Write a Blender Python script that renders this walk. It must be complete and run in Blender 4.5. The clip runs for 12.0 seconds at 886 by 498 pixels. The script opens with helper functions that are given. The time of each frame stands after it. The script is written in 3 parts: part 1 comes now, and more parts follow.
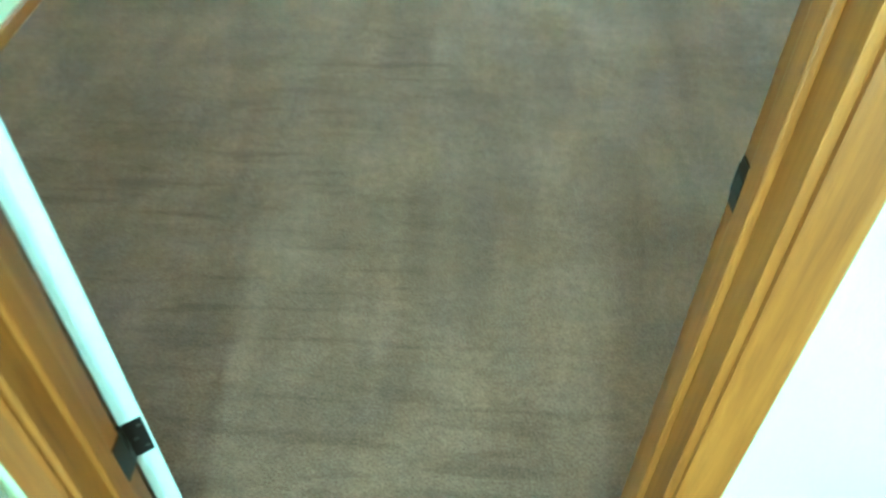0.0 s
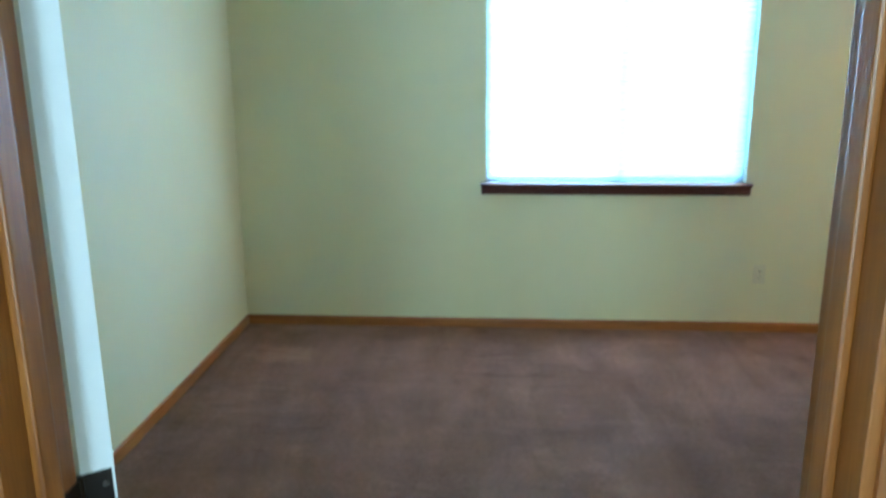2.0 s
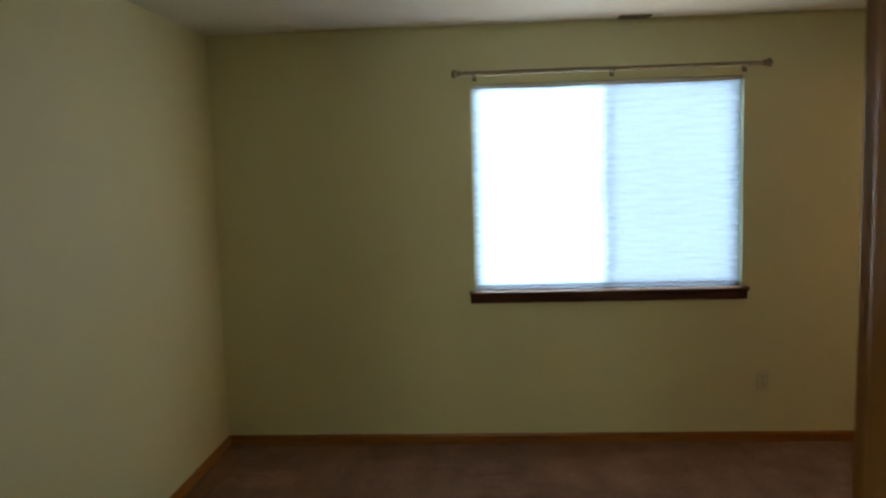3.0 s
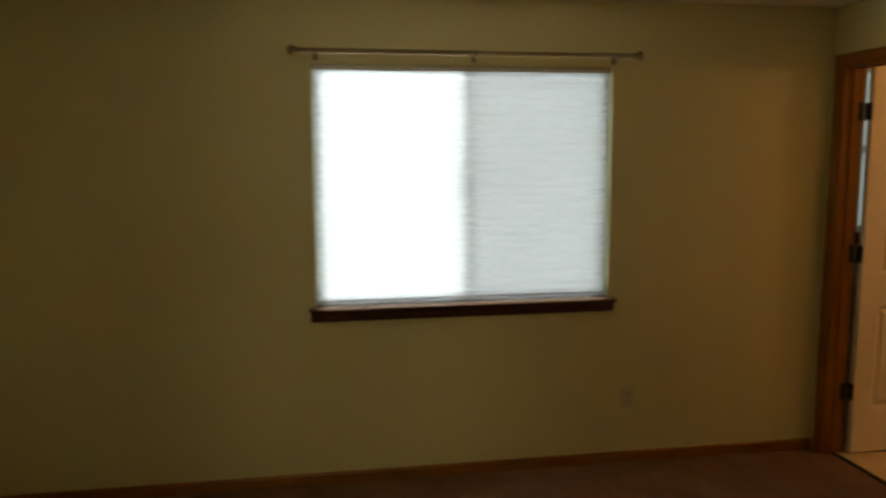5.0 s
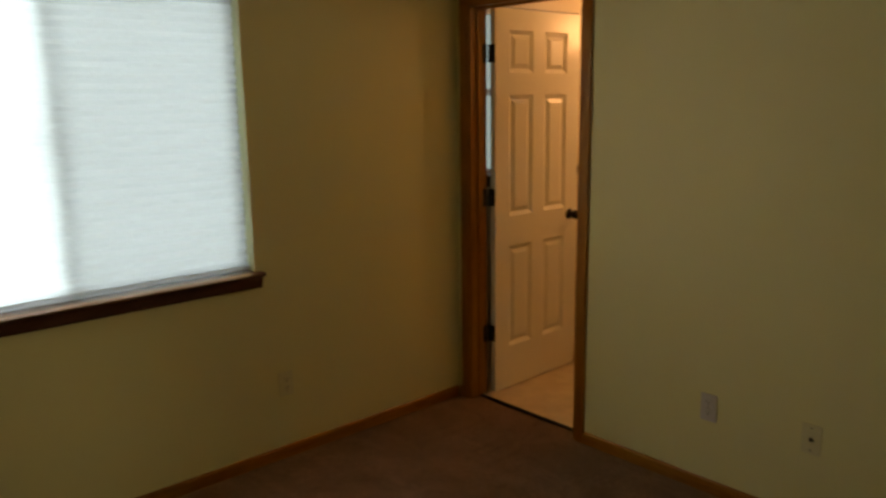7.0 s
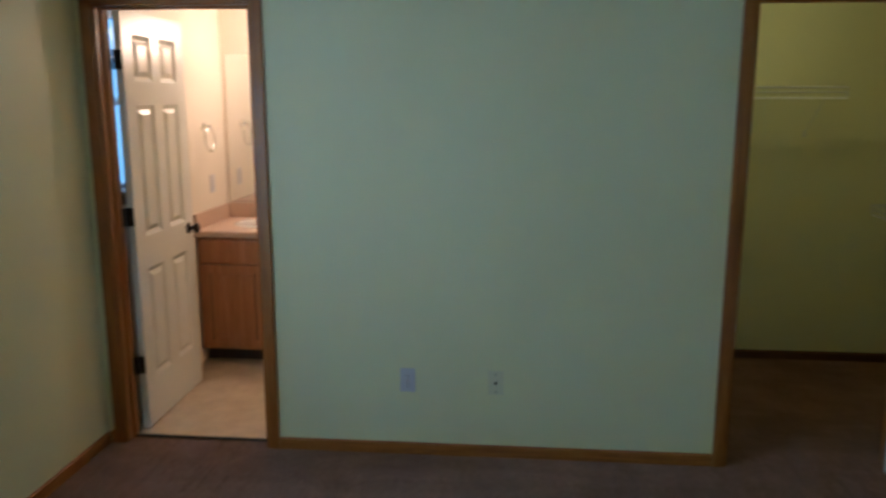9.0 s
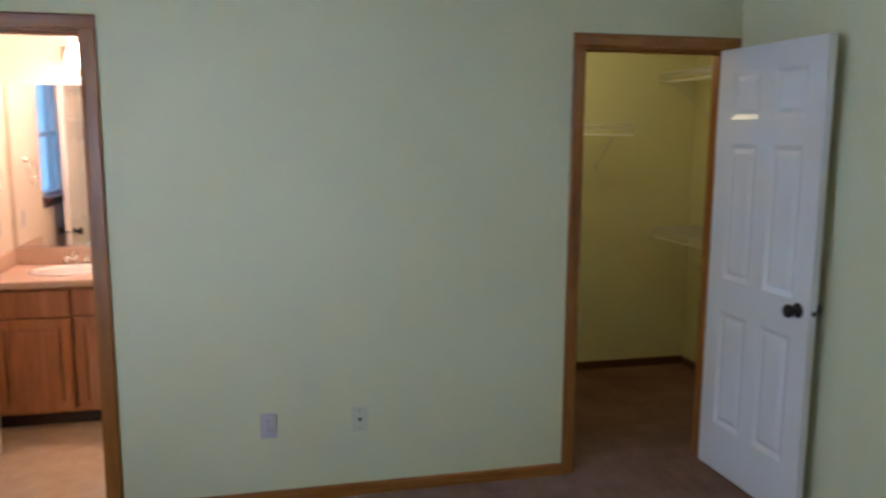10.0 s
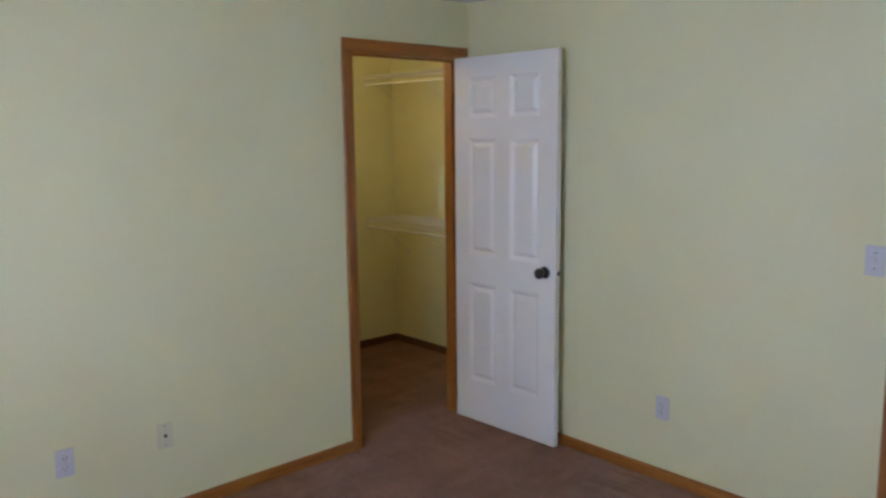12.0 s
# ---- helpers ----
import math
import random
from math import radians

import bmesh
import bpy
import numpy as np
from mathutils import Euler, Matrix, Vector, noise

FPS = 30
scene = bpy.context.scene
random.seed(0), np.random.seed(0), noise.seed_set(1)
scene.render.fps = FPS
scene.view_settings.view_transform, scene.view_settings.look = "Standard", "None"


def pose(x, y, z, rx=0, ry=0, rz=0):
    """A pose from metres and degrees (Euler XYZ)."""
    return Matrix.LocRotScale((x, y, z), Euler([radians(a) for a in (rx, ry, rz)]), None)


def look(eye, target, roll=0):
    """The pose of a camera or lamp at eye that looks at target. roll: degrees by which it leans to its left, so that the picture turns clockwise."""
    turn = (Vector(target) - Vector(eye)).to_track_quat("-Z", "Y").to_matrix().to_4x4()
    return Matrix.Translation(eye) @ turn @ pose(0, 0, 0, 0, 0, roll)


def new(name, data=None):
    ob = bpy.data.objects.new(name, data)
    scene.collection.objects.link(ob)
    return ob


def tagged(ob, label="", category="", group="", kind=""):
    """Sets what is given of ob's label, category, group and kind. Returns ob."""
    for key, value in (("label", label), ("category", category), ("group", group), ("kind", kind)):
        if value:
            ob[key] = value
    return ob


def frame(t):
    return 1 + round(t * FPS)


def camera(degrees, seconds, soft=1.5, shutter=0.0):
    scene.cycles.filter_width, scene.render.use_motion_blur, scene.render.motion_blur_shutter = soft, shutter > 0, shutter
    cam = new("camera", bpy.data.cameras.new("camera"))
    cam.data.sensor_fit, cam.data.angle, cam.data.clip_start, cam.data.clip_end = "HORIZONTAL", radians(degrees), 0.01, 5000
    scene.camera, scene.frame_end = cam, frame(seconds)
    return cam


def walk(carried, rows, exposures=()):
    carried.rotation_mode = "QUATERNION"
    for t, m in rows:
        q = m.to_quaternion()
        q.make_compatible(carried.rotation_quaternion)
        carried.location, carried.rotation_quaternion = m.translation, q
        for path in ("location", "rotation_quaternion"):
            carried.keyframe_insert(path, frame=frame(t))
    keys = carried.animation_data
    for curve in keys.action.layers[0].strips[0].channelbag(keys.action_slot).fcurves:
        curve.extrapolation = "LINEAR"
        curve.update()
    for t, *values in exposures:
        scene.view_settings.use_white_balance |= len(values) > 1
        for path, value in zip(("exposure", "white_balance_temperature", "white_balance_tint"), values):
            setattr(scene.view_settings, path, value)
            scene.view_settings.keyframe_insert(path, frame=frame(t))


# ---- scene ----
cam = camera(59.6, 12.0, soft=2.5, shutter=0.5)
PATH = [
    (0, (-2.558, -4.296, 1.393), (-2.586, -2.888, -0.028), 0.8),
    (0.5, (-2.601, -4.416, 1.428), (-2.683, -2.844, 0.194), 1.5),
    (1, (-2.591, -4.424, 1.491), (-2.708, -2.682, 0.515), 1.7),
    (1.5, (-2.585, -4.428, 1.539), (-2.731, -2.565, 0.824), 0.7),
    (2, (-2.592, -4.430, 1.569), (-2.729, -2.493, 1.093), -0.4),
    (2.5, (-2.594, -4.419, 1.590), (-2.743, -2.447, 1.295), -0.6),
    (2.7, (-2.543, -4.370, 1.582), (-2.693, -2.387, 1.369), -1.3),
    (4.5, (-2.695, -3.936, 1.581), (-2.580, -1.953, 1.350), -0.0),
    (5, (-2.664, -3.671, 1.630), (-2.332, -1.716, 1.373), -0.2),
    (5.5, (-2.627, -3.423, 1.647), (-2.010, -1.540, 1.378), 0.5),
    (6, (-2.603, -3.268, 1.654), (-1.718, -1.500, 1.351), -0.2),
    (6.5, (-2.700, -2.968, 1.565), (-1.549, -1.360, 1.264), 0.8),
    (6.7, (-2.701, -2.958, 1.605), (-1.490, -1.403, 1.265), -0.0),
    (8.5, (-3.305, -2.233, 1.600), (-1.427, -1.670, 1.207), 0.5),
    (9, (-3.357, -1.930, 1.631), (-1.402, -1.751, 1.251), 0.0),
    (9.5, (-3.393, -1.710, 1.610), (-1.422, -1.873, 1.316), 0.5),
    (10, (-3.353, -1.461, 1.650), (-1.428, -1.913, 1.351), 0.3),
    (10.5, (-3.379, -1.161, 1.644), (-1.571, -1.971, 1.367), 2.0),
    (11, (-3.372, -0.933, 1.636), (-1.658, -1.922, 1.348), 3.1),
    (11.5, (-3.257, -0.780, 1.616), (-1.651, -1.937, 1.330), -0.0),
    (12, (-3.153, -0.614, 1.637), (-1.693, -1.949, 1.339), -0.6),
]
EXPOSURES = [
    (0.0, 1.84, 4000, -42), (0.5, 1.79, 4030, -36), (1.0, 1.82, 4220, -24), (1.5, 1.77, 4380, -11), (2.0, 0.37, 4600, 0), (2.5, -0.62, 5700, 4), (2.7, -1.1, 6300, 8),
    (4.5, -2.14, 15500, 19), (5.0, -2.18, 15500, 20), (6.0, -2.48, 15500, 23), (6.5, -2.28, 15500, 23), (8.3, -1.40, 7300, -17), (9.0, -1.04, 4800, 1), (9.5, -0.64, 4880, 11), (10.0, -0.44, 5200, 18), (10.5, -0.14, 5420, 24), (11.0, -0.12, 5500, 25), (12.0, -0.02, 5550, 24),
]
walk(cam, [(t, look(eye, target, roll)) for t, eye, target, roll in PATH], EXPOSURES)

# ---- world and large lights ----
world = bpy.data.worlds.new("world")
scene.world = world
world.use_nodes = True
wn = world.node_tree
sky = wn.nodes.new("ShaderNodeTexSky")
sky.sky_type, sky.sun_disc = "NISHITA", False
sky.sun_elevation, sky.sun_rotation = radians(35), radians(200)
wn.links.new(sky.outputs[0], wn.nodes["Background"].inputs[0])
wn.nodes["Background"].inputs[1].default_value = 0.12


def area_light(name, m, w, h, watts, colour):
    d = bpy.data.lights.new(name, "AREA")
    d.shape, d.size, d.size_y, d.energy, d.color = "RECTANGLE", w, h, watts, colour
    ob = new(name, d)
    ob.matrix_world = m
    return ob


def bulb_light(name, place, watts, colour, radius=0.04):
    d = bpy.data.lights.new(name, "POINT")
    d.energy, d.color, d.shadow_soft_size = watts, colour, radius
    ob = new(name, d)
    ob.location = place
    return ob


# daylight in the bedroom window, outside the glass
outer = area_light("daylight_outside_shade", look((-1.9235, 0.17, 1.4405), (-1.9235, -1.0, 1.4405)), 1.53, 1.22, 275, (0.40, 0.71, 1.12))
outer.data.spread = radians(100)
# added warm lamp in the window's opening: lights the room, not the shade
area_light("bedroom_window_fill", look((-1.9235, 0.006, 1.4405), (-1.9235, -1.0, 1.4405)), 1.44, 1.11, 24, (1.0, 0.86, 0.57))
# unseen lamp added at the hall's closed end to light hall and entry trim
area_light("hall_fill", look((-2.87, -7.0, 1.5), (-2.2, -4.0, 1.1)), 0.5, 1.8, 54, (0.86, 1.0, 0.94))
bulb_light("vanity_bulb_light", (1.45, -0.62, 2.00), 55, (1.0, 0.55, 0.33), 0.11)
bulb_light("closet_bulb_light", (0.72, -3.30, 2.21), 9, (1.0, 0.73, 0.25), 0.05)

# ---- materials ----


def mat(name):
    m = bpy.data.materials.new(name)
    m.use_nodes = True
    return m, m.node_tree, m.node_tree.nodes["Principled BSDF"]


def ramp(nt, src, stops):
    r = nt.nodes.new("ShaderNodeValToRGB")
    e = r.color_ramp.elements
    while len(e) < len(stops):
        e.new(0.5)
    for el, (p, c) in zip(e, stops):
        el.position, el.color = p, (*c, 1)
    nt.links.new(src, r.inputs[0])
    return r.outputs[0]


def coords(nt, scale):
    tc = nt.nodes.new("ShaderNodeTexCoord")
    mp = nt.nodes.new("ShaderNodeMapping")
    mp.inputs["Scale"].default_value = scale
    nt.links.new(tc.outputs["Object"], mp.inputs[0])
    return mp.outputs[0]


def noise_tex(nt, vec, scale, detail=4.0, rough=0.55, distort=0.0):
    n = nt.nodes.new("ShaderNodeTexNoise")
    n.inputs["Scale"].default_value, n.inputs["Detail"].default_value = scale, detail
    n.inputs["Roughness"].default_value, n.inputs["Distortion"].default_value = rough, distort
    nt.links.new(vec, n.inputs["Vector"])
    return n.outputs["Fac"]


def mix(nt, fac, a, b, kind="MIX"):
    m = nt.nodes.new("ShaderNodeMix")
    m.data_type, m.blend_type = "RGBA", kind
    for sock, v in ((m.inputs[0], fac), (m.inputs[6], a), (m.inputs[7], b)):
        if isinstance(v, (int, float)):
            sock.default_value = v
        elif isinstance(v, tuple):
            sock.default_value = (*v, 1)
        else:
            nt.links.new(v, sock)
    return m.outputs[2]


def bump(nt, height, bsdf, strength, distance):
    b = nt.nodes.new("ShaderNodeBump")
    b.inputs["Strength"].default_value, b.inputs["Distance"].default_value = strength, distance
    nt.links.new(height, b.inputs["Height"])
    nt.links.new(b.outputs[0], bsdf.inputs["Normal"])


def paint(name, colour, rough, peel_scale, peel, tint=0.05):
    """Rolled wall paint over sprayed texture."""
    m, nt, p = mat(name)
    v = coords(nt, (1, 1, 1))
    big = noise_tex(nt, v, 1.3, 3)
    dark = tuple(c * (1 - tint * 2) for c in colour)
    light = tuple(min(1, c * (1 + tint)) for c in colour)
    nt.links.new(ramp(nt, big, [(0.3, dark), (0.7, light)]), p.inputs["Base Color"])
    p.inputs["Roughness"].default_value = rough
    bump(nt, noise_tex(nt, v, peel_scale, 3, 0.6), p, peel, 0.004)
    return m


def wood(name, dark, mid, light, axis, rough=0.38, grain=1.0):
    """Stained wood whose grain runs along the axis."""
    m, nt, p = mat(name)
    s = [26.0, 26.0, 26.0]
    s["xyz".index(axis)] = 1.6
    v = coords(nt, tuple(s))
    oi = nt.nodes.new("ShaderNodeObjectInfo")
    add = nt.nodes.new("ShaderNodeVectorMath")
    add.operation = "MULTIPLY_ADD"
    add.inputs[1].default_value = (7, 7, 7)
    nt.links.new(oi.outputs["Random"], add.inputs[0])
    nt.links.new(v, add.inputs[2])
    a = noise_tex(nt, add.outputs[0], 1.0 * grain, 5, 0.6, 0.8)
    b = noise_tex(nt, add.outputs[0], 5.5 * grain, 3, 0.7, 0.2)
    c1 = ramp(nt, a, [(0.28, dark), (0.5, mid), (0.72, light)])
    c2 = ramp(nt, b, [(0.35, (0.68, 0.62, 0.55)), (0.6, (1, 1, 1))])
    nt.links.new(mix(nt, 0.55, c1, c2, "MULTIPLY"), p.inputs["Base Color"])
    p.inputs["Roughness"].default_value = rough
    p.inputs["Coat Weight"].default_value = 0.12
    p.inputs["Coat Roughness"].default_value = 0.35
    bump(nt, b, p, 0.12, 0.002)
    return m


def plain(name, colour, rough=0.5, metal=0.0, speck=0.06, scale=60.0):
    m, nt, p = mat(name)
    n = noise_tex(nt, coords(nt, (1, 1, 1)), scale, 3)
    nt.links.new(ramp(nt, n, [(0.3, tuple(c * (1 - speck) for c in colour)), (0.7, tuple(min(1, c * (1 + speck)) for c in colour))]), p.inputs["Base Color"])
    p.inputs["Roughness"].default_value, p.inputs["Metallic"].default_value = rough, metal
    return m


WALL = paint("wall_paint_cream", (0.735, 0.712, 0.440), 0.55, 130, 0.25, 0.018)
CEIL = paint("ceiling_paint", (0.78, 0.765, 0.71), 0.8, 60, 0.5)
BATHWALL = paint("bathroom_wall_paint", (0.76, 0.69, 0.585), 0.5, 130, 0.2, 0.02)
HALLWALL = paint("hall_wall_paint", (0.74, 0.73, 0.66), 0.6, 130, 0.2, 0.02)
WHITE = paint("white_door_paint", (0.84, 0.84, 0.83), 0.27, 260, 0.05, 0.015)
OAK = dict((a, wood("oak_trim_" + a, (0.186, 0.061, 0.007), (0.298, 0.103, 0.011), (0.372, 0.143, 0.019), a, 0.42)) for a in "xyz")
# oak trim again, its colour darkened to carry the shade inside the closet
SHADEDOAK = dict((a, wood("shaded_closet_oak_" + a, (0.070, 0.026, 0.008), (0.110, 0.042, 0.012), (0.150, 0.062, 0.018), a)) for a in "xy")
CABOAK = wood("oak_cabinet", (0.30, 0.115, 0.036), (0.42, 0.180, 0.062), (0.51, 0.245, 0.100), "z")
SILLWOOD = wood("dark_sill_wood", (0.045, 0.014, 0.010), (0.075, 0.024, 0.016), (0.11, 0.040, 0.026), "x", 0.4)
BRONZE = plain("dark_bronze", (0.030, 0.024, 0.020), 0.38, 0.7)
SCREWMETAL = plain("dull_screw_metal", (0.10, 0.085, 0.07), 0.4, 0.8)
CHROME = plain("chrome", (0.75, 0.75, 0.74), 0.12, 1.0, 0.02)
CREAM = plain("cream_plastic", (0.66, 0.64, 0.45), 0.45, 0, 0.02)
PLASTIC = plain("white_plastic", (0.57, 0.565, 0.605), 0.4, 0, 0.02)
SLOT = plain("dark_slot", (0.03, 0.03, 0.03), 0.6)
WIRE = plain("white_wire_coating", (0.62, 0.62, 0.58), 0.4, 0, 0.03)
RODWHITE = plain("white_hang_rod", (0.86, 0.86, 0.83), 0.35, 0, 0.02)
ROD = plain("curtain_rod_tan", (0.20, 0.16, 0.09), 0.42, 0.1)
VINYLFRAME = plain("white_window_vinyl", (0.75, 0.76, 0.76), 0.4, 0, 0.03)
LAMINATE = plain("counter_laminate", (0.55, 0.40, 0.30), 0.35, 0, 0.10, 180)
PORCELAIN = plain("porcelain", (0.84, 0.83, 0.80), 0.12, 0, 0.01)
TOEKICK = plain("dark_toe_kick", (0.05, 0.028, 0.018), 0.6)
VENTMETAL = plain("vent_metal", (0.16, 0.14, 0.11), 0.5, 0.3)


def carpet_material():
    m, nt, p = mat("carpet_brown")
    v = coords(nt, (1, 1, 1))
    tuft = noise_tex(nt, v, 210, 3, 0.75)
    clump = noise_tex(nt, v, 42, 4, 0.7)
    nap = noise_tex(nt, coords(nt, (3.4, 0.8, 1)), 1.7, 3, 0.5, 0.9)
    sweep = noise_tex(nt, coords(nt, (1.5, 8.0, 1)), 1.6, 3, 0.55, 0.7)
    blot = noise_tex(nt, v, 2.6, 4, 0.6, 0.5)
    c = ramp(nt, tuft, [(0.30, (0.122, 0.067, 0.045)), (0.5, (0.236, 0.136, 0.093)), (0.70, (0.348, 0.212, 0.150))])
    for fac, src, lo, hi in ((0.5, clump, 0.74, 1.13), (0.42, nap, 0.76, 1.13), (0.20, sweep, 0.74, 1.08), (0.75, blot, 0.80, 1.12)):
        c = mix(nt, fac, c, ramp(nt, src, [(0.36, (lo, lo * 0.985, lo * 0.97)), (0.63, (hi, hi * 0.985, hi * 0.97))]), "MULTIPLY")
    # short dark strokes where the pile was pushed the other way, in some areas only
    stroke = noise_tex(nt, coords(nt, (2.0, 15.0, 1)), 1.5, 3, 0.5, 0.5)
    area = ramp(nt, noise_tex(nt, v, 0.9, 2), [(0.47, (0, 0, 0)), (0.60, (1, 1, 1))])
    c = mix(nt, 1.0, c, mix(nt, area, (1, 1, 1), ramp(nt, stroke, [(0.34, (0.80, 0.79, 0.79)), (0.46, (1, 1, 1))])), "MULTIPLY")
    # a paler patch near the far corner
    off = nt.nodes.new("ShaderNodeMapping")
    off.inputs["Location"].default_value, off.inputs["Scale"].default_value = (3.72 / 0.42, 0.52 / 0.28, 0), (1 / 0.42, 1 / 0.28, 0)
    nt.links.new(v, off.inputs[0])
    ln = nt.nodes.new("ShaderNodeVectorMath")
    ln.operation = "LENGTH"
    nt.links.new(off.outputs[0], ln.inputs[0])
    wob = nt.nodes.new("ShaderNodeMath")
    wob.operation = "ADD"
    nt.links.new(ln.outputs["Value"], wob.inputs[0])
    nt.links.new(noise_tex(nt, v, 6, 3), wob.inputs[1])
    c = mix(nt, 1.0, c, ramp(nt, wob.outputs[0], [(0.0, (1.45, 1.48, 1.42)), (0.75, (1.32, 1.34, 1.28)), (1.0, (1.0, 1.0, 1.0))]), "MULTIPLY")
    nt.links.new(c, p.inputs["Base Color"])
    p.inputs["Roughness"].default_value = 1.0
    p.inputs["Diffuse Roughness"].default_value = 1.0
    p.inputs["Specular IOR Level"].default_value = 0.05
    bump(nt, mix(nt, 0.45, tuft, clump), p, 0.8, 0.012)
    return m


def vinyl_material():
    m, nt, p = mat("vinyl_floor_beige")
    v = coords(nt, (1, 1, 1))
    a, b = noise_tex(nt, v, 9, 4), noise_tex(nt, v, 120, 3)
    c = ramp(nt, a, [(0.3, (0.52, 0.40, 0.27)), (0.7, (0.64, 0.52, 0.37))])
    c = mix(nt, 0.35, c, ramp(nt, b, [(0.35, (0.82, 0.80, 0.76)), (0.65, (1, 1, 1))]), "MULTIPLY")
    nt.links.new(c, p.inputs["Base Color"])
    p.inputs["Roughness"].default_value = 0.32
    return m


def shade_material():
    """Thin white fabric that lets the daylight through."""
    m, nt, p = mat("shade_fabric")
    out = nt.nodes["Material Output"]
    v = coords(nt, (1, 1, 1))
    col = ramp(nt, noise_tex(nt, v, 300, 2), [(0.3, (0.80, 0.82, 0.84)), (0.7, (0.90, 0.91, 0.92))])
    d, t, mx = nt.nodes.new("ShaderNodeBsdfDiffuse"), nt.nodes.new("ShaderNodeBsdfTranslucent"), nt.nodes.new("ShaderNodeMixShader")
    mx.inputs[0].default_value = 0.62
    nt.links.new(col, d.inputs[0])
    nt.links.new(col, t.inputs[0])
    nt.links.new(d.outputs[0], mx.inputs[1])
    nt.links.new(t.outputs[0], mx.inputs[2])
    nt.links.new(mx.outputs[0], out.inputs[0])
    return m


def screen_material():
    """Grey insect mesh, about half open."""
    m, nt, p = mat("insect_screen")
    out = nt.nodes["Material Output"]
    d, t, mx = nt.nodes.new("ShaderNodeBsdfDiffuse"), nt.nodes.new("ShaderNodeBsdfTransparent"), nt.nodes.new("ShaderNodeMixShader")
    d.inputs[0].default_value = (0.05, 0.05, 0.055, 1)
    mx.inputs[0].default_value = 0.55
    nt.links.new(d.outputs[0], mx.inputs[1])
    nt.links.new(t.outputs[0], mx.inputs[2])
    nt.links.new(mx.outputs[0], out.inputs[0])
    return m


def glass_material():
    m, nt, p = mat("window_glass")
    p.inputs["Transmission Weight"].default_value, p.inputs["Roughness"].default_value = 1.0, 0.0
    p.inputs["IOR"].default_value = 1.45
    return m


def mirror_material():
    m, nt, p = mat("mirror_silver")
    p.inputs["Metallic"].default_value, p.inputs["Roughness"].default_value = 1.0, 0.01
    p.inputs["Base Color"].default_value = (0.9, 0.91, 0.9, 1)
    return m


def glow_material(name, colour, strength):
    m, nt, p = mat(name)
    p.inputs["Emission Color"].default_value, p.inputs["Emission Strength"].default_value = (*colour, 1), strength
    p.inputs["Base Color"].default_value = (0.8, 0.8, 0.8, 1)
    return m


CARPET, VINYL, SHADE, SCREEN, GLASS, MIRROR = carpet_material(), vinyl_material(), shade_material(), screen_material(), glass_material(), mirror_material()
BULB = glow_material("lit_glass_shade", (1.0, 0.72, 0.42), 14.0)

# ---- mesh helpers ----


def mesh_ob(name, bm, material, m=None, parent=None):
    me = bpy.data.meshes.new(name)
    bm.to_mesh(me)
    bm.free()
    me.materials.append(material)
    ob = new(name, me)
    if m is not None:
        ob.matrix_basis = m
    if parent is not None:
        ob.parent = parent
    return ob


def part(name, bm, material, parent, label="", m=None):
    ob = mesh_ob(name, bm, material, m, parent)
    return tagged(ob, label) if label else ob


def add_box(bm, x0, x1, y0, y1, z0, z1):
    v = [bm.verts.new(c) for c in ((x0, y0, z0), (x1, y0, z0), (x1, y1, z0), (x0, y1, z0), (x0, y0, z1), (x1, y0, z1), (x1, y1, z1), (x0, y1, z1))]
    for f in ((3, 2, 1, 0), (4, 5, 6, 7), (0, 1, 5, 4), (1, 2, 6, 5), (2, 3, 7, 6), (3, 0, 4, 7)):
        bm.faces.new([v[i] for i in f])


def box(x0, x1, y0, y1, z0, z1, bevel=0.0, segs=2):
    bm = bmesh.new()
    add_box(bm, min(x0, x1), max(x0, x1), min(y0, y1), max(y0, y1), min(z0, z1), max(z0, z1))
    if bevel:
        bmesh.ops.bevel(bm, geom=bm.edges[:], offset=bevel, segments=segs, affect="EDGES", profile=0.6)
    return bm


def prism(profile, along, a, b):
    """A closed profile of (p, q) points drawn out from a to b along an axis: x (p=y, q=z), y (p=x, q=z) or z (p=x, q=y)."""
    bm = bmesh.new()

    def at(p, q, s):
        return {"x": (s, p, q), "y": (p, s, q), "z": (p, q, s)}[along]

    lo = [bm.verts.new(at(p, q, a)) for p, q in profile]
    hi = [bm.verts.new(at(p, q, b)) for p, q in profile]
    n = len(profile)
    for i in range(n):
        bm.faces.new((lo[i], lo[(i + 1) % n], hi[(i + 1) % n], hi[i]))
    bm.faces.new(lo)
    bm.faces.new(hi)
    bmesh.ops.recalc_face_normals(bm, faces=bm.faces[:])
    return bm


def lathe(profile, axis="z", segs=24):
    """Turned shape from (radius, height) points about an axis through the origin."""
    bm = bmesh.new()
    rings = []
    for r, h in profile:
        ring = []
        for i in range(segs):
            c, s = r * math.cos(2 * math.pi * i / segs), r * math.sin(2 * math.pi * i / segs)
            ring.append(bm.verts.new({"z": (c, s, h), "x": (h, c, s), "y": (c, h, s)}[axis]))
        rings.append(ring)
    for a, b in zip(rings, rings[1:]):
        for i in range(segs):
            bm.faces.new((a[i], a[(i + 1) % segs], b[(i + 1) % segs], b[i]))
    bm.faces.new(rings[0])
    bm.faces.new(rings[-1])
    bmesh.ops.recalc_face_normals(bm, faces=bm.faces[:])
    for f in bm.faces:
        f.smooth = True
    return bm


